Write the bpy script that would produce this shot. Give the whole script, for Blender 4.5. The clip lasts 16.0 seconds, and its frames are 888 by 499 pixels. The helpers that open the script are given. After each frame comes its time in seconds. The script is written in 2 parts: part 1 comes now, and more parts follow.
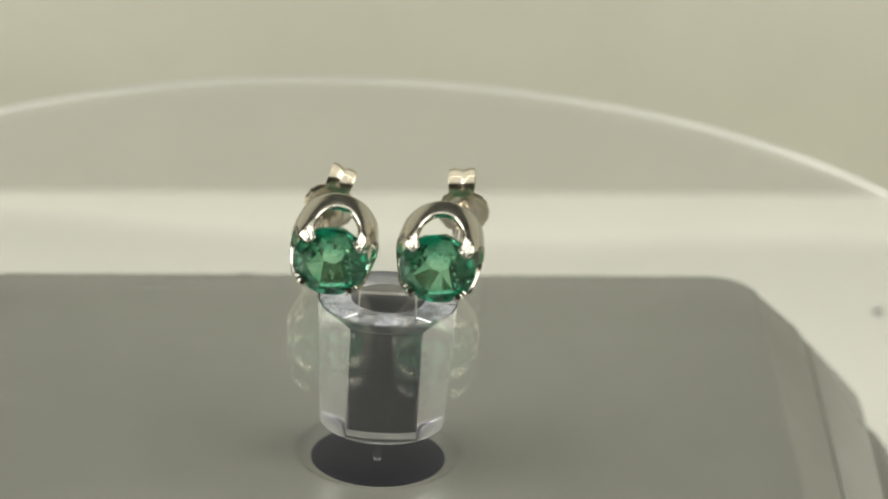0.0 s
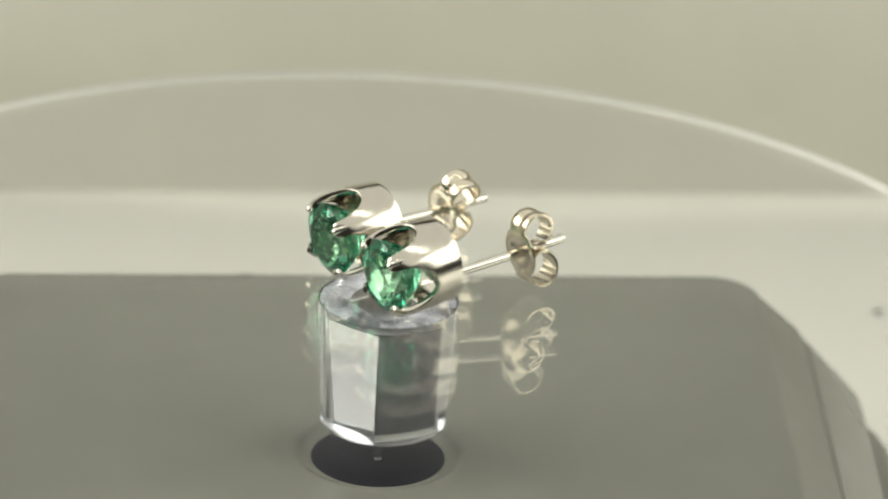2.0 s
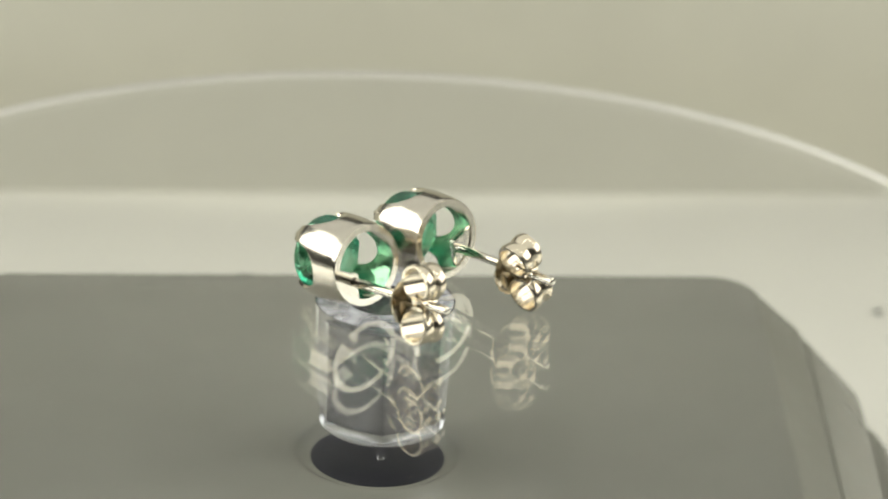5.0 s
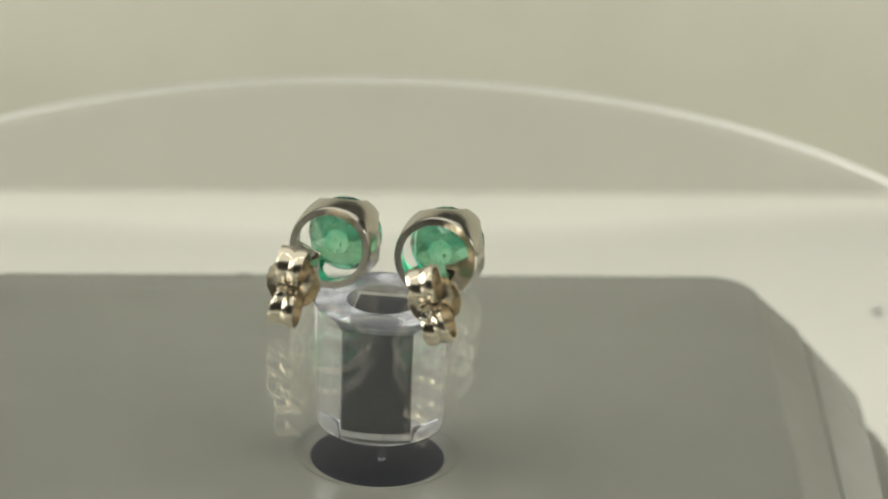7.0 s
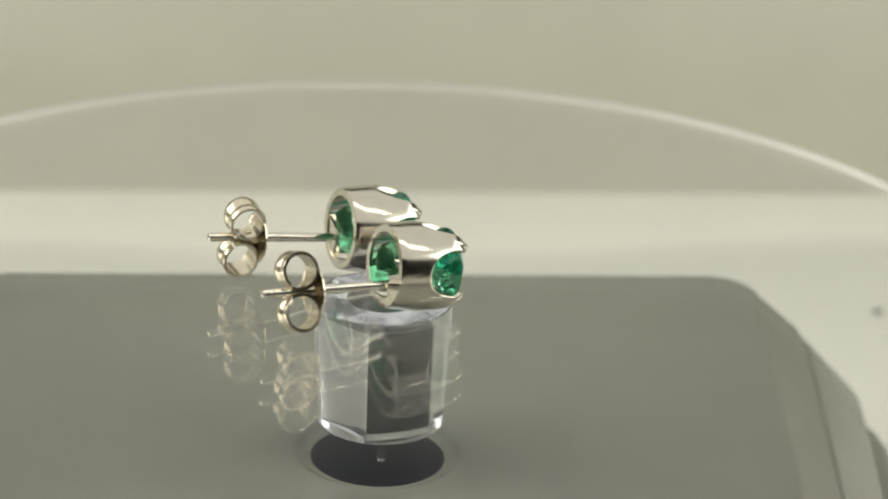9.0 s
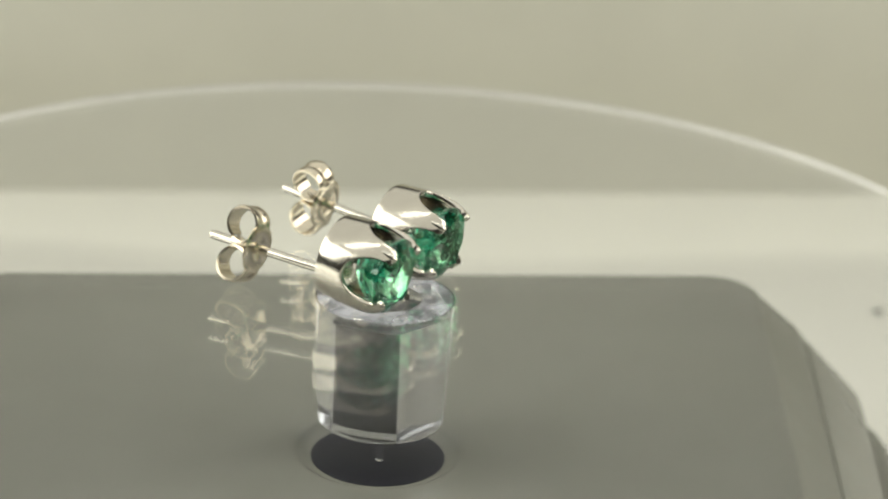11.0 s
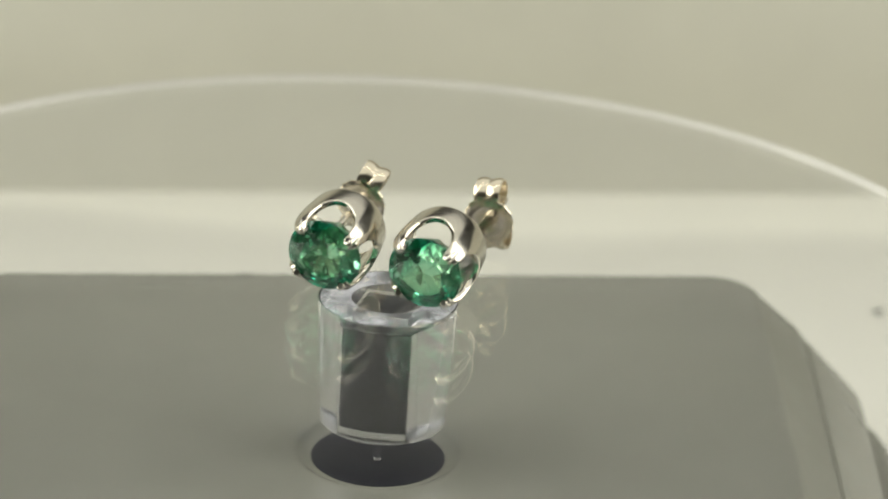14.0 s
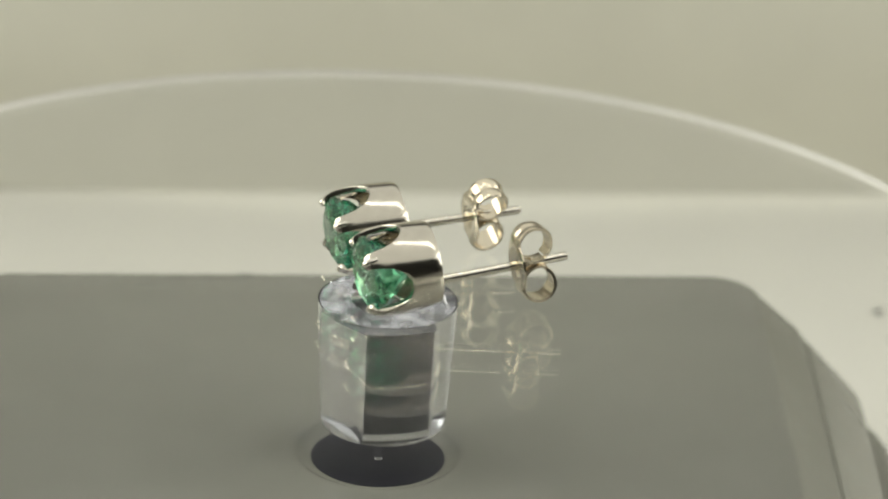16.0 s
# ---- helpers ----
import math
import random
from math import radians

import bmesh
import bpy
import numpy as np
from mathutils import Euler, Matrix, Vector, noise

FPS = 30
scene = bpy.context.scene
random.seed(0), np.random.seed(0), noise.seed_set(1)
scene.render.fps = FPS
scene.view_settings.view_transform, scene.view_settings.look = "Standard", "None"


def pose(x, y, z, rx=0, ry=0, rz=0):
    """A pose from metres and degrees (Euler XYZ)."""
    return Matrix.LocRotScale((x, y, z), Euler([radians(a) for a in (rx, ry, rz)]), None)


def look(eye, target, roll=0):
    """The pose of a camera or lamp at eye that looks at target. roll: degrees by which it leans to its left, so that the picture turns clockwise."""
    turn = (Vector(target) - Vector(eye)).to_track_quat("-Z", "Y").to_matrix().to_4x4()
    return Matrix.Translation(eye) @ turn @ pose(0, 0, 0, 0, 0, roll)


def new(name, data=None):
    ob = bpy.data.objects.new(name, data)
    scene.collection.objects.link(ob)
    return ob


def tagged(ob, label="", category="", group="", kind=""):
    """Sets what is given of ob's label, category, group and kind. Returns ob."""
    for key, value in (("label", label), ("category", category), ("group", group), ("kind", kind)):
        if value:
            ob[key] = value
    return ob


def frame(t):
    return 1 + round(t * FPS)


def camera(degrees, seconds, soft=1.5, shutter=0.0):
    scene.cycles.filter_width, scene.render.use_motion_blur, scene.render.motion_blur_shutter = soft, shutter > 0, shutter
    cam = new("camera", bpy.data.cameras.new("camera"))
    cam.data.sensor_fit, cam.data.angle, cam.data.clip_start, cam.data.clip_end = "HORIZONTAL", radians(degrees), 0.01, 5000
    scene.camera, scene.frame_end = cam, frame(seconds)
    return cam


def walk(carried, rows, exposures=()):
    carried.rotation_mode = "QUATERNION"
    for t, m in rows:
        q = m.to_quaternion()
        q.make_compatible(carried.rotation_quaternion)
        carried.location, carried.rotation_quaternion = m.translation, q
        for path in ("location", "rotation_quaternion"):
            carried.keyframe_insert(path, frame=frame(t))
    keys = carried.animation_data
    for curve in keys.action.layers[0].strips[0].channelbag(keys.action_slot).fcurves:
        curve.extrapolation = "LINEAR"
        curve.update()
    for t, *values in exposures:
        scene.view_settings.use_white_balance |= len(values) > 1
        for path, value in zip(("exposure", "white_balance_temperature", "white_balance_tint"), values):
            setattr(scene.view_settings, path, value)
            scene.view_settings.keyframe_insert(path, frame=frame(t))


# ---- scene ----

MM = 0.001
TURN = 13.44          # seconds for one turn of the platter, clockwise from above
SECONDS = 16.0

# ---- camera: fixed on a stand, long lens ----
cam = camera(17.82, SECONDS, soft=2.0)
cam.data.dof.use_dof = True
cam.data.dof.focus_distance = 0.173
cam.data.dof.aperture_fstop = 46
EYE = Vector((0, -0.162, 0.0688))
AIM = EYE + Vector((0.0198, 0.9259, -0.3773))
# the clip's own exposure drifts by about a tenth of a stop
EXPOSURES = [(0, 0.02), (0.5, 0.06), (1, 0.07), (1.5, 0.03), (2, -0.03), (2.5, -0.09), (3, -0.07), (3.5, -0.05), (4, 0.0), (5.2, -0.05), (6.5, -0.07), (7, 0.0), (7.5, 0.03), (8, 0.0),
             (8.5, -0.05), (9, -0.09), (10.2, -0.09), (11.5, -0.07), (12, -0.11), (12.5, -0.11), (13, -0.02), (13.5, 0.0), (14.5, 0.0), (15, -0.02), (15.5, -0.07), (SECONDS, -0.11)]
walk(cam, [(0, look(EYE, AIM, 2.70)), (SECONDS, look(EYE, AIM, 2.70))], EXPOSURES)

# ---- world and lamps ----
world = bpy.data.worlds.new("world")
scene.world = world
world.use_nodes = True
world.node_tree.nodes["Background"].inputs[0].default_value = (1.0, 0.95, 0.85, 1)
world.node_tree.nodes["Background"].inputs[1].default_value = 0.05


def area_lamp(name, at, to, sx, sy, watts, colour):
    data = bpy.data.lights.new(name, "AREA")
    data.shape, data.size, data.size_y, data.energy, data.color = "RECTANGLE", sx, sy, watts, colour
    ob = new(name, data)
    ob.matrix_basis = look(at, to)
    return ob


WARM = (0.957, 0.956, 0.854)
area_lamp("overhead_softbox", (0.0, 0.085, 0.30), (0, 0.085, 0), 0.80, 0.83, 1.9, WARM)
for x in (-0.11, 0.11):
    area_lamp("led_bar", (x, -0.03, 0.285), (x * 0.5, 0.0, 0), 0.008, 0.22, 0.06, WARM)
area_lamp("side_lamp_west", (-0.40, 0.0, 0.21), (0, 0.0, 0.01), 0.46, 0.26, 1.6, WARM)
area_lamp("side_lamp_east", (0.40, 0.0, 0.21), (0, 0.0, 0.01), 0.46, 0.26, 1.2, WARM)


# ---- materials ----
def material(name, colour, rough=0.5, metal=0.0, grain=0.0, grain_size=1.0, spread=0.15, bump=0.0, **more):
    """Principled surface with two scales of variation; grain_size in millimetres."""
    m = bpy.data.materials.new(name)
    m.use_nodes = True
    nt = m.node_tree
    b = nt.nodes["Principled BSDF"]
    b.inputs["Base Color"].default_value = (*colour, 1)
    b.inputs["Roughness"].default_value = rough
    b.inputs["Metallic"].default_value = metal
    for k, v in more.items():
        b.inputs[k.replace("_", " ")].default_value = v
    if grain or bump:
        tc = nt.nodes.new("ShaderNodeTexCoord")
        big, fine = nt.nodes.new("ShaderNodeTexNoise"), nt.nodes.new("ShaderNodeTexNoise")
        for n, k in ((big, 0.12), (fine, 1.0)):
            n.inputs["Scale"].default_value = 1000 / grain_size * k
            n.inputs["Detail"].default_value = 5
            nt.links.new(tc.outputs["Object"], n.inputs["Vector"])
        mixf = nt.nodes.new("ShaderNodeMath")
        mixf.operation = "ADD"
        nt.links.new(big.outputs["Fac"], mixf.inputs[0])
        nt.links.new(fine.outputs["Fac"], mixf.inputs[1])
        if grain:
            ramp = nt.nodes.new("ShaderNodeMapRange")
            ramp.inputs["From Min"].default_value, ramp.inputs["From Max"].default_value = 0.6, 1.4
            ramp.inputs["To Min"].default_value, ramp.inputs["To Max"].default_value = 1 - grain, 1 + grain
            nt.links.new(mixf.outputs[0], ramp.inputs["Value"])
            mul = nt.nodes.new("ShaderNodeVectorMath")
            mul.operation = "SCALE"
            mul.inputs[0].default_value = colour
            nt.links.new(ramp.outputs[0], mul.inputs["Scale"])
            nt.links.new(mul.outputs[0], b.inputs["Base Color"])
            rr = nt.nodes.new("ShaderNodeMapRange")
            rr.inputs["From Min"].default_value, rr.inputs["From Max"].default_value = 0.6, 1.4
            rr.inputs["To Min"].default_value, rr.inputs["To Max"].default_value = rough * (1 - spread), min(1, rough * (1 + spread))
            nt.links.new(mixf.outputs[0], rr.inputs["Value"])
            nt.links.new(rr.outputs[0], b.inputs["Roughness"])
        if bump:
            bp = nt.nodes.new("ShaderNodeBump")
            bp.inputs["Strength"].default_value = bump
            bp.inputs["Distance"].default_value = 0.05 * MM
            nt.links.new(mixf.outputs[0], bp.inputs["Height"])
            nt.links.new(bp.outputs[0], b.inputs["Normal"])
    return m


ACRYLIC = material("clear_acrylic", (0.957, 0.969, 1.0), 0.0, Transmission_Weight=1.0, IOR=1.49)
HUB_ACRYLIC = material("moulded_acrylic", (0.965, 0.965, 0.985), 0.03, Transmission_Weight=0.965, IOR=1.56)
HUB_FOOT = material("worn_acrylic", (0.95, 0.95, 0.97), 0.12, Transmission_Weight=0.95, IOR=1.56)
FROSTED = material("frosted_edge", (0.66, 0.64, 0.59), 0.5, grain=0.05, grain_size=2.0, Subsurface_Weight=0.0)
CLUTCH = material("clutch_gold", (0.72, 0.645, 0.515), 0.2, 1.0, grain=0.05, grain_size=0.4, spread=0.3, bump=0.004)
GOLD = material("white_gold", (0.74, 0.70, 0.62), 0.12, 1.0, grain=0.04, grain_size=0.5, spread=0.2, bump=0.004)
SATIN = material("satin_white_gold", (0.60, 0.56, 0.485), 0.17, 1.0, grain=0.05, grain_size=0.8, spread=0.2, bump=0.003)
PLASTIC = material("grey_plastic", (0.196, 0.192, 0.161), 0.22, grain=0.04, grain_size=4.0, bump=0.02)
DARK = material("dark_bearing", (0.026, 0.026, 0.031), 0.4, grain=0.15, grain_size=1.0, Specular_IOR_Level=0.15)
SHAFT = material("dark_shaft", (0.014, 0.014, 0.015), 0.5, grain=0.12, grain_size=1.0, Specular_IOR_Level=0.2)
PAPER = material("white_card", (0.74, 0.72, 0.64), 0.75, grain=0.02, grain_size=6.0, bump=0.05)
TABLETOP = material("dark_tabletop", (0.045, 0.04, 0.035), 0.5, grain=0.2, grain_size=8.0, bump=0.05)
WALL = material("room_wall", (0.11, 0.105, 0.095), 0.9, grain=0.05, grain_size=40.0)
BOARD = material("beige_board", (0.575, 0.562, 0.487), 0.8, grain=0.05, grain_size=9.0, bump=0.04)
SPECK = material("grey_speck", (0.12, 0.115, 0.1), 0.8)


def emerald():
    m = bpy.data.materials.new("emerald")
    m.use_nodes = True
    nt = m.node_tree
    out = nt.nodes["Material Output"]
    b = nt.nodes["Principled BSDF"]
    b.inputs["Transmission Weight"].default_value = 1.0
    b.inputs["IOR"].default_value = 1.58
    b.inputs["Roughness"].default_value = 0.04
    tc = nt.nodes.new("ShaderNodeTexCoord")
    n = nt.nodes.new("ShaderNodeTexNoise")
    n.inputs["Scale"].default_value, n.inputs["Detail"].default_value = 260, 3
    nt.links.new(tc.outputs["Object"], n.inputs["Vector"])
    ramp = nt.nodes.new("ShaderNodeValToRGB")
    ramp.color_ramp.elements[0].position, ramp.color_ramp.elements[0].color = 0.42, (0.006, 0.37, 0.205, 1)
    ramp.color_ramp.elements[1].position, ramp.color_ramp.elements[1].color = 0.64, (0.50, 0.90, 0.64, 1)
    # pale middle, deep green rim: light passing through the stone, painted as colour
    flat, off_axis, window_light, tone = (nt.nodes.new("ShaderNodeVectorMath"), nt.nodes.new("ShaderNodeVectorMath"), nt.nodes.new("ShaderNodeMapRange"), nt.nodes.new("ShaderNodeMath"))
    flat.operation, off_axis.operation, tone.operation = "MULTIPLY", "LENGTH", "ADD"
    flat.inputs[1].default_value = (1, 0, 1)
    nt.links.new(tc.outputs["Object"], flat.inputs[0])
    nt.links.new(flat.outputs[0], off_axis.inputs[0])
    window_light.inputs["From Min"].default_value, window_light.inputs["From Max"].default_value = 0.4 * MM, 2.3 * MM
    window_light.inputs["To Min"].default_value, window_light.inputs["To Max"].default_value = 0.07, -0.07
    nt.links.new(off_axis.outputs["Value"], window_light.inputs["Value"])
    nt.links.new(n.outputs["Fac"], tone.inputs[0])
    nt.links.new(window_light.outputs[0], tone.inputs[1])
    nt.links.new(tone.outputs[0], ramp.inputs[0])
    nt.links.new(ramp.outputs[0], b.inputs["Base Color"])
    tr = nt.nodes.new("ShaderNodeBsdfTranslucent")
    tr.inputs["Color"].default_value = (0.22, 0.63, 0.39, 1)
    fine = nt.nodes.new("ShaderNodeTexNoise")
    fine.inputs["Scale"].default_value, fine.inputs["Detail"].default_value = 340, 5
    nt.links.new(tc.outputs["Object"], fine.inputs["Vector"])
    mr = nt.nodes.new("ShaderNodeMapRange")
    mr.inputs["From Min"].default_value, mr.inputs["From Max"].default_value = 0.5, 0.75
    mr.inputs["To Min"].default_value, mr.inputs["To Max"].default_value = 0.02, 0.4
    nt.links.new(fine.outputs["Fac"], mr.inputs["Value"])
    mix = nt.nodes.new("ShaderNodeMixShader")
    nt.links.new(mr.outputs[0], mix.inputs[0])
    nt.links.new(b.outputs[0], mix.inputs[1])
    nt.links.new(tr.outputs[0], mix.inputs[2])
    nt.links.new(mix.outputs[0], out.inputs["Surface"])
    return m


def glue():
    m = bpy.data.materials.new("cloudy_glue")
    m.use_nodes = True
    nt = m.node_tree
    nt.nodes.remove(nt.nodes["Principled BSDF"])
    clear, white, mix = nt.nodes.new("ShaderNodeBsdfTransparent"), nt.nodes.new("ShaderNodeBsdfDiffuse"), nt.nodes.new("ShaderNodeMixShader")
    white.inputs["Color"].default_value = (0.86, 0.86, 0.92, 1)
    tc, n, mr = nt.nodes.new("ShaderNodeTexCoord"), nt.nodes.new("ShaderNodeTexNoise"), nt.nodes.new("ShaderNodeMapRange")
    n.inputs["Scale"].default_value, n.inputs["Detail"].default_value = 330, 5
    mr.inputs["From Min"].default_value, mr.inputs["From Max"].default_value = 0.4, 0.62
    mr.inputs["To Min"].default_value, mr.inputs["To Max"].default_value = 0.06, 0.62
    nt.links.new(tc.outputs["Object"], n.inputs["Vector"])
    nt.links.new(n.outputs["Fac"], mr.inputs["Value"])
    nt.links.new(mr.outputs[0], mix.inputs[0])
    nt.links.new(clear.outputs[0], mix.inputs[1])
    nt.links.new(white.outputs[0], mix.inputs[2])
    nt.links.new(mix.outputs[0], nt.nodes["Material Output"].inputs["Surface"])
    return m


GLUE = glue()
EMERALD = emerald()
VEIL = material("pale_veil", (0.75, 0.95, 0.78), 0.15, grain=0.2, grain_size=0.2, Transmission_Weight=0.4)


# ---- mesh helpers (millimetres) ----
def part(name, bm, mat, parent=None, label="", smooth=True, angle=40, recalc=True):
    if recalc:
        bmesh.ops.recalc_face_normals(bm, faces=bm.faces)
    bmesh.ops.scale(bm, vec=(MM, MM, MM), verts=bm.verts)
    if smooth:
        for f in bm.faces:
            f.smooth = True
        for e in bm.edges:
            if len(e.link_faces) == 2 and e.calc_face_angle(0) > radians(angle):
                e.smooth = False
    data = bpy.data.meshes.new(name)
    bm.to_mesh(data)
    bm.free()
    for m in mat if isinstance(mat, (list, tuple)) else [mat]:
        data.materials.append(m)
    ob = new(name, data)
    if parent:
        ob.parent = parent
    return tagged(ob, label)


def loft(rings, closed=True, cap=True, bm=None):
    """Joins equal rings of points one to the next."""
    bm = bm or bmesh.new()
    vs = [[bm.verts.new(p) for p in r] for r in rings]
    n = len(rings[0])
    for a, b in zip(vs, vs[1:]):
        for i in range(n if closed else n - 1):
            j = (i + 1) % n
            bm.faces.new((a[i], a[j], b[j], b[i]))
    if cap:
        bm.faces.new(vs[0][::-1])
        bm.faces.new(vs[-1])
    return bm


def circle(r, z, n=96, x=0, y=0):
    return [(x + r * math.cos(2 * math.pi * i / n), y + r * math.sin(2 * math.pi * i / n), z) for i in range(n)]


def rounded_rect(hx, hy, r, z, n=10):
    pts = []
    for cx, cy, a0 in ((hx - r, hy - r, 0), (-hx + r, hy - r, 90), (-hx + r, -hy + r, 180), (hx - r, -hy + r, 270)):
        for i in range(n + 1):
            a = radians(a0 + 90 * i / n)
            pts.append((cx + r * math.cos(a), cy + r * math.sin(a), z))
    return pts


def tube(path, r, n=14, bm=None, flat=1.0, ends=True):
    """A round bar along a list of points."""
    path = [Vector(p) for p in path]
    rings = []
    up = Vector((0.13, 0.21, 1))
    for i, p in enumerate(path):
        d = (path[min(i + 1, len(path) - 1)] - path[max(i - 1, 0)]).normalized()
        u = (up - d * up.dot(d)).normalized()
        v = d.cross(u)
        up = u
        rad = r[i] if isinstance(r, (list, tuple)) else r
        rings.append([p + u * rad * math.cos(2 * math.pi * k / n) + v * rad * flat * math.sin(2 * math.pi * k / n) for k in range(n)])
    return loft(rings, True, ends, bm)


# ---- the room, the card sweep and the table ----
TABLE = -31.5
BASE = -12.6
DISH = 0.5       # depth of the dish round the bearing


def room():
    w, d, lo_z, hi_z = 800, 850, -620, 800
    for name, lo, hi in (("wall_north", (-w, d, lo_z), (w, d + 60, hi_z)), ("wall_south", (-w, -d - 60, lo_z), (w, -d, hi_z)),
                         ("wall_west", (-w - 60, -d, lo_z), (-w, d, hi_z)), ("wall_east", (w, -d, lo_z), (w + 60, d, hi_z)),
                         ("floor", (-w - 60, -d - 60, lo_z - 60), (w + 60, d + 60, lo_z)), ("ceiling", (-w - 60, -d - 60, hi_z), (w + 60, d + 60, hi_z + 60))):
        bm = bmesh.new()
        bmesh.ops.create_cube(bm, size=1)
        for v in bm.verts:
            v.co = [(lo[k] + hi[k]) / 2 + v.co[k] * (hi[k] - lo[k]) for k in range(3)]
        tagged(part(name, bm, WALL, smooth=False), kind="structure", label="plain matt beige room surface")
    top = new("table")
    tagged(top, "dark table under the white card and turntable", "table")
    bm = loft([rounded_rect(420, 300, 12, TABLE - 26), rounded_rect(420, 300, 12, TABLE - 3), rounded_rect(418, 298, 12, TABLE - 1)])
    part("tabletop", bm, TABLETOP, top)
    for x in (-380, 380):
        for y in (-260, 260):
            part("leg", loft([circle(22, -620, 24, x, y), circle(26, TABLE - 26, 24, x, y)]), TABLETOP, top)
    # a white card lying on the table and a beige board standing behind it
    card = part("card", loft([rounded_rect(330, 170, 2, TABLE - 1), rounded_rect(330, 170, 2, TABLE)]), PAPER)
    card.location = (0, -70 * MM, 0)
    tagged(card, "plain white card lying on the table", "card", kind="structure")
    # the sheet is bent back to lighten its top, more so at one side
    rings = []
    for k in range(67):
        x = -330 + 10 * k
        lean = 0.30 + 0.45 / (1 + math.exp((x + 14) / 7)) + 0.25 / (1 + math.exp((38 - x) / 6))
        face = [(95 + 0.04 * h + lean * (max(0.0, h - 12.5) ** 1.6 * 0.09 if h < 26 else 5.76 + 0.2 * (h - 26)), TABLE + h) for h in (0, 5, 10, 12, 14, 16, 18, 20, 22, 26, 45, 69)]
        rings.append([(x, y, z) for y, z in face] + [(x, y + 2.5, z) for y, z in reversed(face)])
    board = part("backdrop", loft(rings), BOARD)
    board.matrix_basis = pose(0, -0.5 * MM, 0, 0, 0, 5.5)
    tagged(board, "low beige board standing behind the turntable", "backdrop", kind="structure")
    speck = part("speck", loft([circle(0.55, TABLE + 0.02, 12, 43.9, 69.9), circle(0.4, TABLE + 0.2, 12, 43.9, 69.9)]), SPECK)
    lint = part("lint", tube([(-10.9, 27.6, BASE + 0.06), (-10.6, 27.9, BASE + 0.25), (-10.2, 27.8, BASE + 0.2), (-9.8, 28.1, BASE + 0.05)], 0.05, 6), SPECK)
    tagged(lint, "short pale lint fibre lying on the grey housing", "lint")
    tagged(speck, "tiny grey speck lying on the white card", "speck")


room()

# ---- turntable ----
DISC_R, DISC_T = 41.2, 2.0


def turntable():
    thing = tagged(new("turntable"), "motorised display turntable with grey base and clear acrylic platter", "turntable")
    thing.matrix_basis = pose(0, 0, TABLE * MM)
    lift = -TABLE
    hx, hy = 25.65, 30.3

    def tier(name, prof, label="", dish=0):
        # the housing widens towards the back
        rings = [[(x * (1 + 0.0037 * y), y, z) for x, y, z in rounded_rect(hx + d, hy + d, 3.0 + d * 1.25, lift + BASE + h)] for d, h in prof]
        bm = loft(rings, cap=not dish)
        place = Matrix.Translation((0.95, -1.2, 0)) @ pose(0, 0, 0, 0, 0, 5.0)
        if dish:
            # the top is open round the bearing
            inside = place.inverted()
            loft([[inside @ Vector(p) for p in circle(r, lift + BASE + z, 96, -0.14, 0.5)] for r, z in ((dish + 0.5, 0), (dish + 0.3, -0.015), (dish + 0.1, -0.05), (dish - 0.1, -0.12))], cap=False, bm=bm)
            rims = [e for e in bm.edges if e.is_boundary and all(abs(v.co.z - lift - BASE) < 1e-4 for v in e.verts)]
            bmesh.ops.triangle_fill(bm, use_beauty=True, edges=rims)
        ob = part(name, bm, PLASTIC, thing, label, angle=24)
        ob.matrix_basis = pose(0.95 * MM, -1.2 * MM, 0, 0, 0, 5.0)
        return ob

    tier("top_housing", [(3.5, -3.7), (3.7, -3.5), (3.6, -3.25), (1.2, -1.05), (0.75, -0.6), (0.4, -0.22), (0.1, -0.05), (-0.5, 0)], "satin grey sloping plastic housing", dish=5.35)
    tier("middle_housing", [(7.8, -8.9), (8.1, -8.6), (8.0, -8.2), (4.6, -4.5), (4.2, -4.1), (3.7, -3.95), (2.8, -3.9)])
    tier("foot_housing", [(12.8, TABLE - BASE), (12.8, -18.0), (10.6, -12.6), (10.1, -12.1), (8.6, -11.6), (7.0, -11.3), (6.4, -8.9)])
    rings = [circle(r, lift + BASE + z) for r, z in ((5.27, -0.12), (5.1, -0.22), (4.8, -0.39), (4.45, -0.47), (4.2, -DISH))]
    part("collar", loft(rings, cap=False), PLASTIC, thing, "shallow grey dished collar").location = (-0.14 * MM, 0.5 * MM, 0)
    part("bearing", loft([circle(4.30, lift + BASE - DISH - 0.3), circle(4.28, lift + BASE - DISH + 0.02), circle(4.2, lift + BASE - DISH + 0.05), circle(0.8, lift + BASE - DISH + 0.05)]), DARK, thing, "round black bearing cap").location = (-0.14 * MM, 0.5 * MM, 0)

    # the platter: a clear disc with a frosted edge; the hub is fused to its underside
    hub_r, hub_x, hub_y = 4.36, 0.14, 0.10
    top, bot, roof = -DISC_T, -10.25, -3.1
    bm = bmesh.new()
    n = 256
    rings = [circle(hub_r, -DISC_T, n, hub_x, hub_y), circle(DISC_R - 0.15, -DISC_T, n), circle(DISC_R, -DISC_T + 0.15, n), circle(DISC_R, -0.15, n), circle(DISC_R - 0.15, 0, n)]
    loft(rings, bm=bm, cap=False)
    bm.verts.ensure_lookup_table()
    bm.faces.new(bm.verts[4 * n:])
    for f in bm.faces:
        f.material_index = 1 if len(f.verts) == 4 and abs(f.calc_center_median().z + DISC_T) > 0.01 else 0
    platter = part("platter", bm, [ACRYLIC, FROSTED], thing, "clear acrylic disc with a frosted white edge", angle=30, recalc=False)
    platter.visible_shadow = False

    # moulded clear hub below it, with a square socket
    s = 1.83
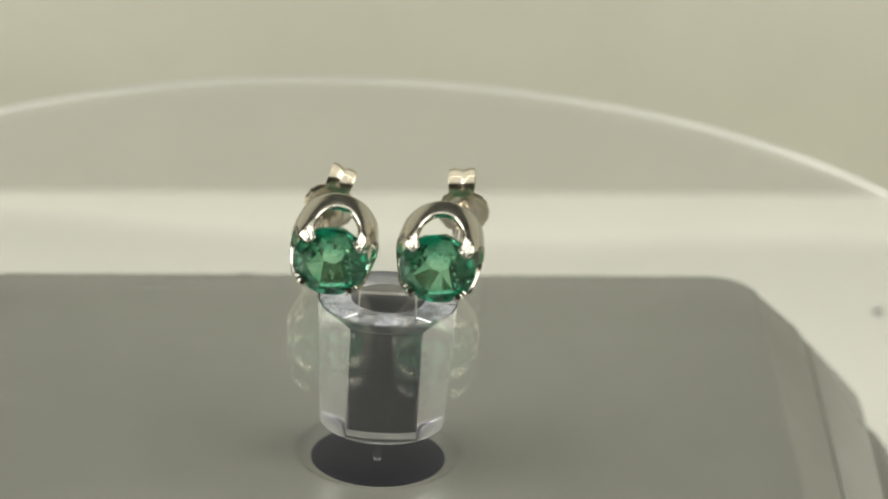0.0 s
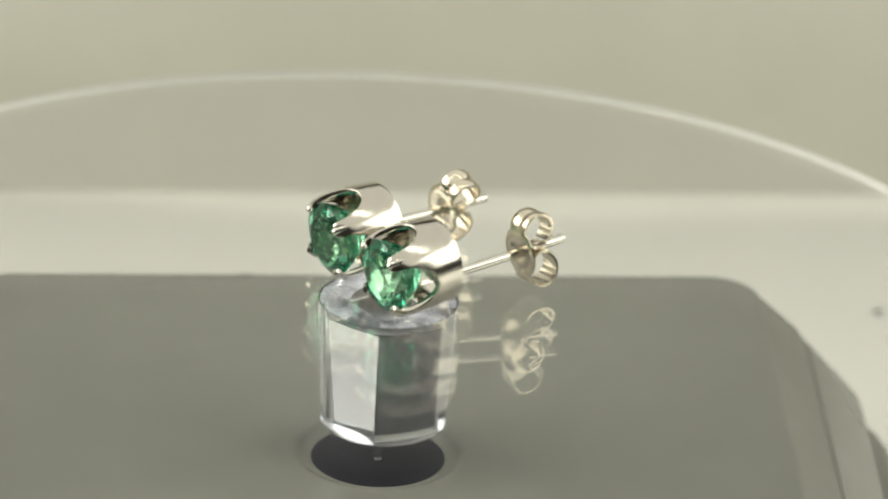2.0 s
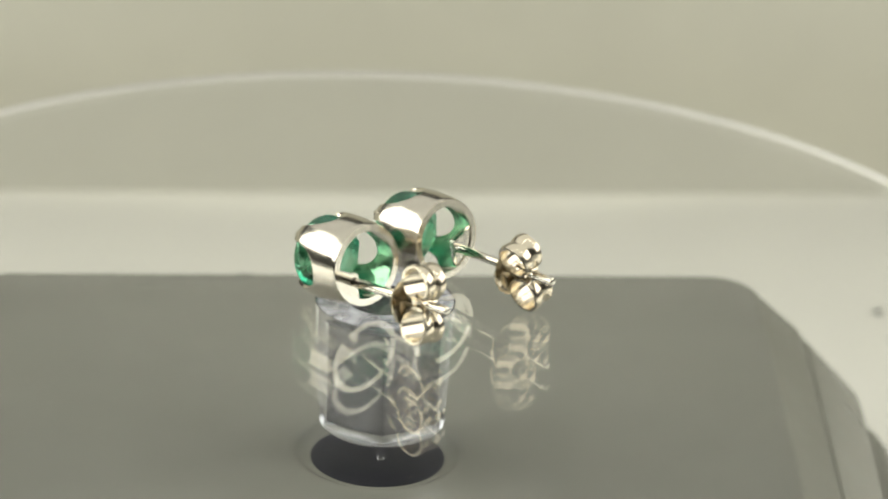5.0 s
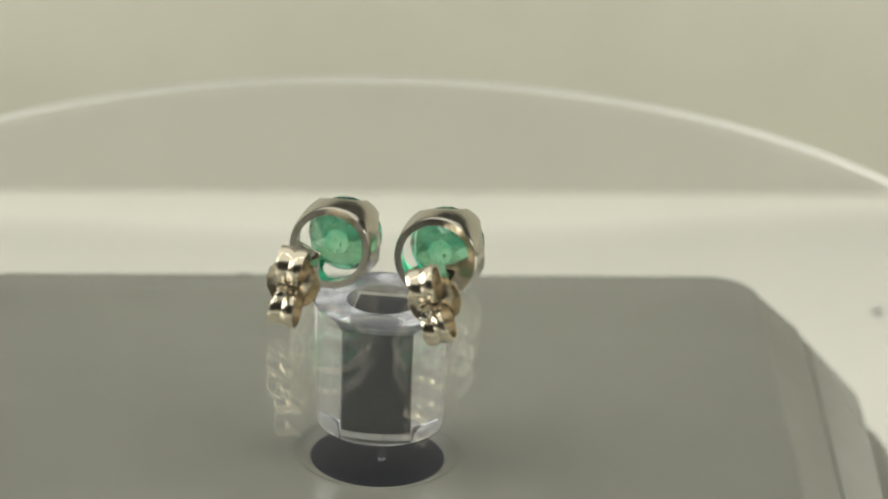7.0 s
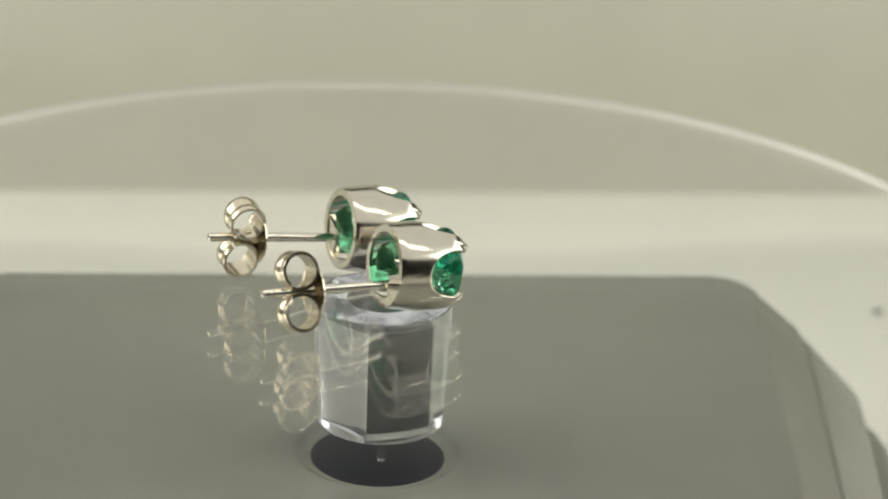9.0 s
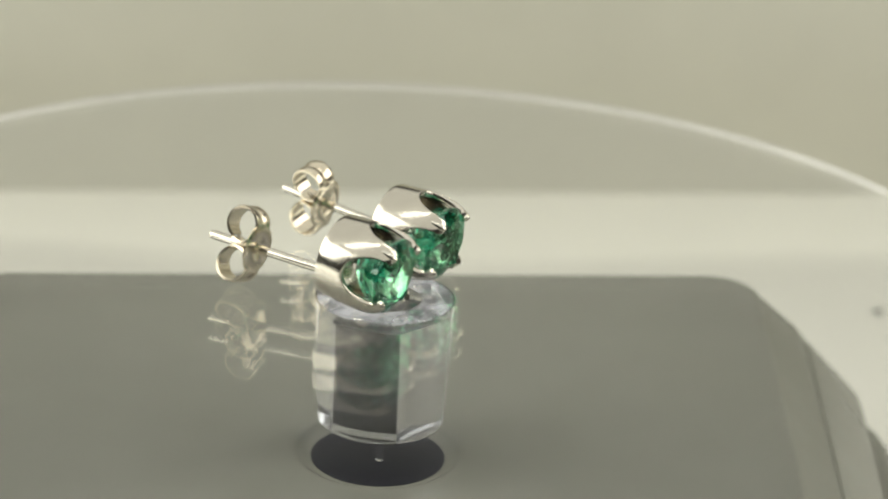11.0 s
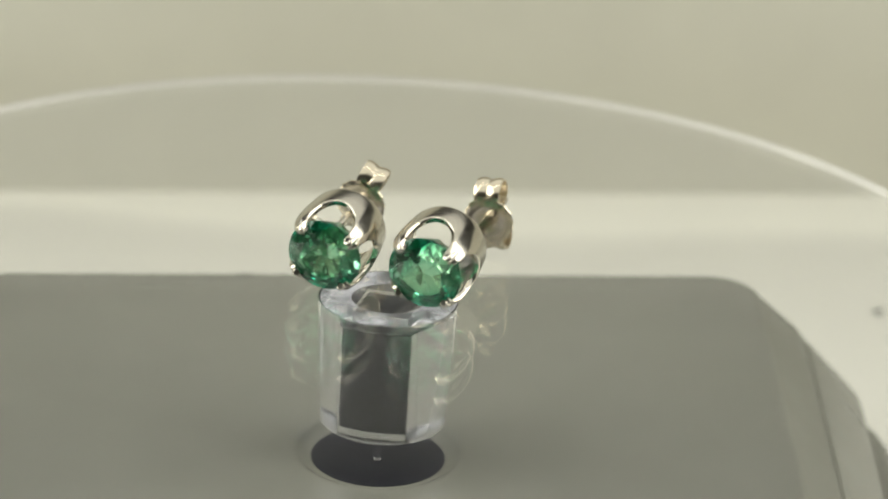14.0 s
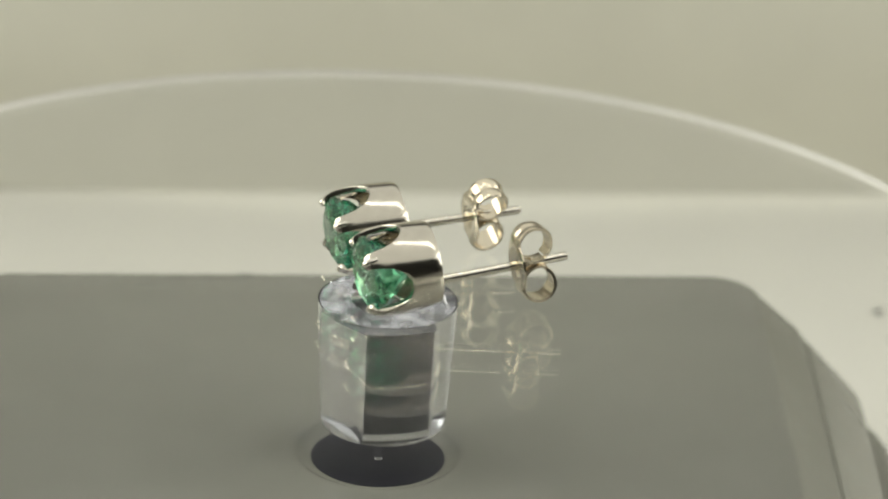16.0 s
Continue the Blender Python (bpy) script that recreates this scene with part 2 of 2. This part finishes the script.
    bm = bmesh.new()
    out = [circle(3.76, bot, 256), circle(3.88, bot + 0.04, 256), circle(3.96, bot + 0.12, 256), circle(3.99, bot + 0.24, 256), circle(hub_r, top, 256)]
    vs = [[bm.verts.new(p) for p in r] for r in out]
    m = len(vs[0])
    for a, b in zip(vs, vs[1:]):
        for i in range(m):
            bm.faces.new((a[i], a[(i + 1) % m], b[(i + 1) % m], b[i]))

    def square(z, s):
        pts = []
        for cx, cy, a0 in ((s - 0.12, s - 0.12, 0), (-s + 0.12, s - 0.12, 90), (-s + 0.12, -s + 0.12, 180), (s - 0.12, -s + 0.12, 270)):
            pts += [(cx + 0.12 * math.cos(radians(a0 + a)), cy + 0.12 * math.sin(radians(a0 + a)), z) for a in (0, 45, 90)]
        return pts

    low = [bm.verts.new(p) for p in square(bot, s)]
    high = [bm.verts.new(p) for p in square(roof, s)]
    for i in range(12):
        bm.faces.new((high[i], high[(i + 1) % 12], low[(i + 1) % 12], low[i]))
    bm.faces.new(high[::-1])
    edges = [bm.edges.get((vs[0][i], vs[0][(i + 1) % m])) for i in range(m)] + [bm.edges.get((low[i], low[(i + 1) % 12])) for i in range(12)]
    for f in bmesh.ops.bridge_loops(bm, edges=edges)["faces"]:
        f.normal_update()
        if f.normal.z > 0:
            f.normal_flip()
        f.material_index = 1
    part("hub", bm, [HUB_ACRYLIC, HUB_FOOT], platter, "clear moulded acrylic hub with a square socket", angle=30, recalc=False).location = (0.14 * MM, 0.1 * MM, 0)
    n = 96
    rings = [circle(2.3, top - 0.02, n), circle(2.3, top - 0.05, n), circle(4.25, top - 0.05, n), circle(4.25, top - 0.02, n)]
    part("glue_ring", loft(rings + rings[:1], cap=False), GLUE, platter, "thin cloudy ring of glue").location = (0.14 * MM, 0.1 * MM, 0)
    # unseen pin, added clear so its glints stand for the bearing's reflections
    part("pin", loft([circle(0.24, BASE - DISH + 0.06, 24), circle(0.24, bot, 24)]), HUB_ACRYLIC, platter, "thin clear acrylic pin added for glints below the hub")
    part("shaft", loft([square(bot + 0.4, s - 0.1), square(roof - 0.1, s - 0.1)]), SHAFT, platter, "square dark drive shaft", smooth=False).location = (0.14 * MM, 0.1 * MM, 0)
    return thing, platter


turntable_thing, platter = turntable()


# ---- stud earrings ----
HEAD_R, HEAD_L = 2.77, 4.5     # radius and depth of the mount


def mount_radius(s):
    """Outer radius of the mount at the depth s behind the stone's girdle plane: barrel-shaped, its claws curling in."""
    u = min(1.0, max(0.0, s / HEAD_L))
    barrel = 2.52 + 0.25 * math.sin(math.pi * (0.18 + 0.76 * u)) ** 1.1
    return barrel - 0.32 * max(0.0, (1.0 - s) / 1.05) ** 2


CLAW = 11.5       # half the angle that a claw takes up
STEPS = (0, 3.5, 7, 10, 11, 11.5, 11.75, 12.2, 13, 14.2, 16, 18.2, 21, 24.5, 28.5, 32.5, 36.5, 41)


def scallop(away):
    """Where the front edge lies at that many degrees from the nearest claw: round windows between blunt claws."""
    if away <= CLAW:
        return -0.10 + 0.16 * (away / CLAW) ** 4
    k = (45 - away) / (45 - CLAW)
    return 0.06 + 2.52 * (1 - k ** 2.15) ** (1 / 2.15)


def earring(roll, pitch, post_base, post_tip, clutch_at, clutch_roll):
    """Built with its axis along y, the stone towards -y, resting on z = 0."""
    thing = tagged(new("stud_earring"), "white gold stud earring with round green emerald lying on acrylic disc", "earring", "pair of stud earrings")
    m = 18
    front = -2.5
    outer, inner = [], []
    for q in range(4):
        for away, sign in [(a, 1) for a in STEPS] + [(45, 1)] + [(a, -1) for a in STEPS[:0:-1]]:
            a = radians(45 + 90 * q + (away if sign > 0 else 90 - away))
            dip = scallop(away)
            co, ci = [], []
            for j in range(m + 1):
                f = j / m
                s = dip + (HEAD_L - dip) * (0.35 * f * f + 0.65 * f)
                ro = mount_radius(s)
                th = 0.36 + 0.06 * max(0, s / HEAD_L)
                if j == 0:
                    ro -= 0.07
                    th -= 0.12
                if j == m:
                    ro -= 0.05
                co.append((ro * math.cos(a), front + s, ro * math.sin(a)))
                ci.append(((ro - th) * math.cos(a), front + s + (0.03 if j == 0 else 0), (ro - th) * math.sin(a)))
            outer.append(co)
            inner.append(ci)
    n = len(outer)
    bm = bmesh.new()
    vo = [[bm.verts.new(p) for p in c] for c in outer]
    vi = [[bm.verts.new(p) for p in c] for c in inner]
    for i in range(n):
        j = (i + 1) % n
        for k in range(m):
            bm.faces.new((vo[i][k], vo[j][k], vo[j][k + 1], vo[i][k + 1]))
            bm.faces.new((vi[i][k], vi[i][k + 1], vi[j][k + 1], vi[j][k])).material_index = 1
        bm.faces.new((vo[i][0], vi[i][0], vi[j][0], vo[j][0])).material_index = 1
        bm.faces.new((vo[i][m], vo[j][m], vi[j][m], vi[i][m])).material_index = 1
    turn = pose(0, 0, HEAD_R * MM) @ pose(0, 0, 0, pitch) @ pose(0, 0, 0, 0, roll)
    part("mount", bm, [SATIN, GOLD], thing, "scalloped satin white gold cup with polished windows", angle=50).matrix_basis = turn

    # rounded polished tips of the four claws
    for q in range(4):
        a = radians(45 + 90 * q)
        c, s = math.cos(a), math.sin(a)
        path = []
        for y in (1.2, 0.9, 0.6, 0.35, 0.12, -0.04, -0.13):
            r = mount_radius(y) - 0.21
            path.append((r * c, front + y, r * s))
        part("prong", tube(path, [0.15, 0.2, 0.23, 0.25, 0.26, 0.25, 0.19], 16), GOLD, thing).matrix_basis = turn

    # the stone
    bm = bmesh.new()
    pts = []
    g = front + 0.42
    rng = random.Random(5)
    for i in range(8):
        a = radians(45 * i + 11)
        pts.append((1.42 * math.cos(a), g - 0.56, 1.42 * math.sin(a)))
        b = a + radians(22.5)
        pts.append((1.98 * math.cos(b), g - 0.33, 1.98 * math.sin(b)))
        pts.append((1.92 * math.cos(b), g + 1.15, 1.92 * math.sin(b)))
        pts.append((0.8 * math.cos(a), g + 2.25, 0.8 * math.sin(a)))
    for i in range(32):
        a = radians(11.25 * i + 11)
        for dy in (-0.06, 0.08):
            pts.append((2.36 * math.cos(a), g + dy, 2.36 * math.sin(a)))
    vs = [bm.verts.new(Vector(p) + Vector((rng.uniform(-1, 1), 0, rng.uniform(-1, 1))) * 0.015) for p in pts]
    bmesh.ops.convex_hull(bm, input=vs)
    part("emerald", bm, EMERALD, thing, "faceted green emerald with cloudy inclusions", smooth=False).matrix_basis = turn

    # pale veils and feathers caught inside the stone; they also paint its sparkle
    bm = bmesh.new()
    for k in range(34):
        c = Vector((rng.uniform(-1.3, 1.3), g + rng.uniform(-0.25, 0.75), rng.uniform(-1.3, 1.3)))
        size = rng.uniform(0.04, 0.19)
        ring = []
        for q in range(5):
            a = 2 * math.pi * q / 5
            ring.append(Vector((math.cos(a) * size, rng.uniform(-0.3, 0.3) * size, math.sin(a) * size * rng.uniform(0.3, 1))))
        rot = Euler((rng.uniform(0, 6), rng.uniform(0, 6), rng.uniform(0, 6))).to_matrix()
        top, low = [bm.verts.new(c + rot @ (v + Vector((0, 0.012, 0)))) for v in ring], [bm.verts.new(c + rot @ (v * 0.9 - Vector((0, 0.012, 0)))) for v in ring]
        bm.faces.new(top)
        bm.faces.new(low[::-1])
        for q in range(5):
            bm.faces.new((top[q], low[q], low[(q + 1) % 5], top[(q + 1) % 5]))
    tagged(part("inclusion", bm, VEIL, thing, "pale cloudy inclusions and painted sparkle inside the emerald", smooth=False), kind="stuff").matrix_basis = turn

    # post, with a small bracket inside the back ring
    b, t = Vector(post_base), Vector(post_tip)
    d = (t - b).normalized()
    part("post", tube([b - d * 0.5, b, t - d * 0.3, t - d * 0.06, t], [0.29, 0.29, 0.29, 0.25, 0.13], 16), GOLD, thing, "straight round ear post")
    back = front + HEAD_L - 0.3
    off = math.atan2(b.z - HEAD_R, b.x)
    rings = []
    for k in range(19):
        w = -1 + k / 9
        a = off + w * 0.66
        rim, reach = 2.24, 2.0 - 1.25 * math.cos(w * math.pi / 2) ** 0.8
        corners = ((rim, -0.22), (rim, 0.2), (reach + 0.05, 0.2), (reach, 0.14), (reach, -0.16), (reach + 0.05, -0.22))
        rings.append([(r * math.cos(a), back + y, r * math.sin(a)) for r, y in corners])
    part("bracket", loft(rings), GOLD, thing, "flat lobed plate joining post and cup", angle=30).matrix_basis = pose(0, 0, HEAD_R * MM) @ pose(0, 0, 0, pitch)

    # butterfly clutch: a domed plate and two rolled scrolls
    mid = b + (t - b) * clutch_at
    rot = d.to_track_quat("Y", "Z").to_matrix().to_4x4()
    place = Matrix.Translation(mid * MM) @ rot @ pose(0, 0, 0, 0, clutch_roll, 0)

    def flute(r, i):
        return 1 + 0.022 * max(0, r - 1.2) * math.cos(math.pi * i / 2)

    rings = []
    prof = [(0.28, 0.26), (0.6, 0.10), (1.2, 0.0), (1.75, 0.0), (2.0, 0.10), (2.03, 0.20), (1.9, 0.20), (1.7, 0.12), (1.2, 0.12), (0.6, 0.24), (0.28, 0.40)]
    for r, y in prof:
        rings.append([(r * 0.82 * flute(r, i) * math.cos(2 * math.pi * i / 64), y, r * 0.78 * flute(r, i) * math.sin(2 * math.pi * i / 64)) for i in range(64)])
    bm = loft(rings + rings[:1], cap=False)
    bmesh.ops.remove_doubles(bm, verts=bm.verts, dist=0.001)
    clutch = part("clutch", bm, CLUTCH, thing, "butterfly clutch with two rolled scrolls")
    clutch.matrix_basis = place
    rings = [[(r * math.cos(2 * math.pi * i / 24), y, r * math.sin(2 * math.pi * i / 24)) for i in range(24)] for r, y in ((0.31, 0.2), (0.52, 0.25), (0.46, 0.8), (0.38, 1.0), (0.31, 1.0))]
    part("neck", loft(rings + rings[:1], cap=False), CLUTCH, clutch)
    for sign in (1, -1):
        # a strip that leaves the plate's rim, rolls over and comes back onto the post
        spine = []
        for k in range(33):
            a = radians(-118 + 354 * k / 32)
            r = 1.10 - 0.10 * k / 32
            spine.append((1.26 + r * math.sin(a), 1.22 - r * math.cos(a)))
        rings = []
        for k, (z, y) in enumerate(spine):
            z0, y0 = spine[max(k - 1, 0)]
            z1, y1 = spine[min(k + 1, 32)]
            l = math.hypot(z1 - z0, y1 - y0)
            nz, ny = (y1 - y0) / l * 0.085, -(z1 - z0) / l * 0.085
            w = 0.60 + 0.24 * math.sin(math.pi * k / 32)
            rings.append([(x * w + 0.0, y + ny * e, sign * (z + nz * e)) for x, e in ((-1, -1), (-1, 1), (-0.75, 1.7), (-0.35, 1.3), (0, 0.1), (0.35, 1.3), (0.75, 1.7), (1, 1), (1, -1), (0, -0.7))])
        part("scroll", loft(rings), CLUTCH, clutch, angle=35)
    return thing


TILT = pose(0, 0, 0, -0.15, 0.69, 0)
STAND = {}


def earrings():
    for x, y, yaw, roll, pitch, base, tip, at, croll in ((-3.35, 0.0, -4.0, 8, 8.0, (-4.19, 2.14, 2.21), (-3.67, 10.44, 2.78), 0.575, 20),
                                                 (3.2, -0.4, -5.0, 3, 7.5, (4.29, 2.14, 2.21), (4.98, 9.87, 3.22), 0.57, -7)):
        stand = pose(x * MM, y * MM, 0.02 * MM, 0, 0, yaw)
        inv = pose(x, y, 0, 0, 0, yaw).inverted()
        ob = earring(roll, pitch, inv @ Vector(base), inv @ Vector(tip), at, croll)
        STAND[ob.name] = (ob, stand)


earrings()


def motions():
    rows = [k / 10 for k in range(161)]
    spin = {t: pose(0, 0, 0, 0, 0, -360 * t / TURN) @ TILT for t in rows}
    lift = pose(0, 0, -TABLE * MM)
    walk(platter, [(t, lift @ spin[t]) for t in rows])
    for ob, stand in STAND.values():
        walk(ob, [(t, spin[t] @ stand) for t in rows])


motions()
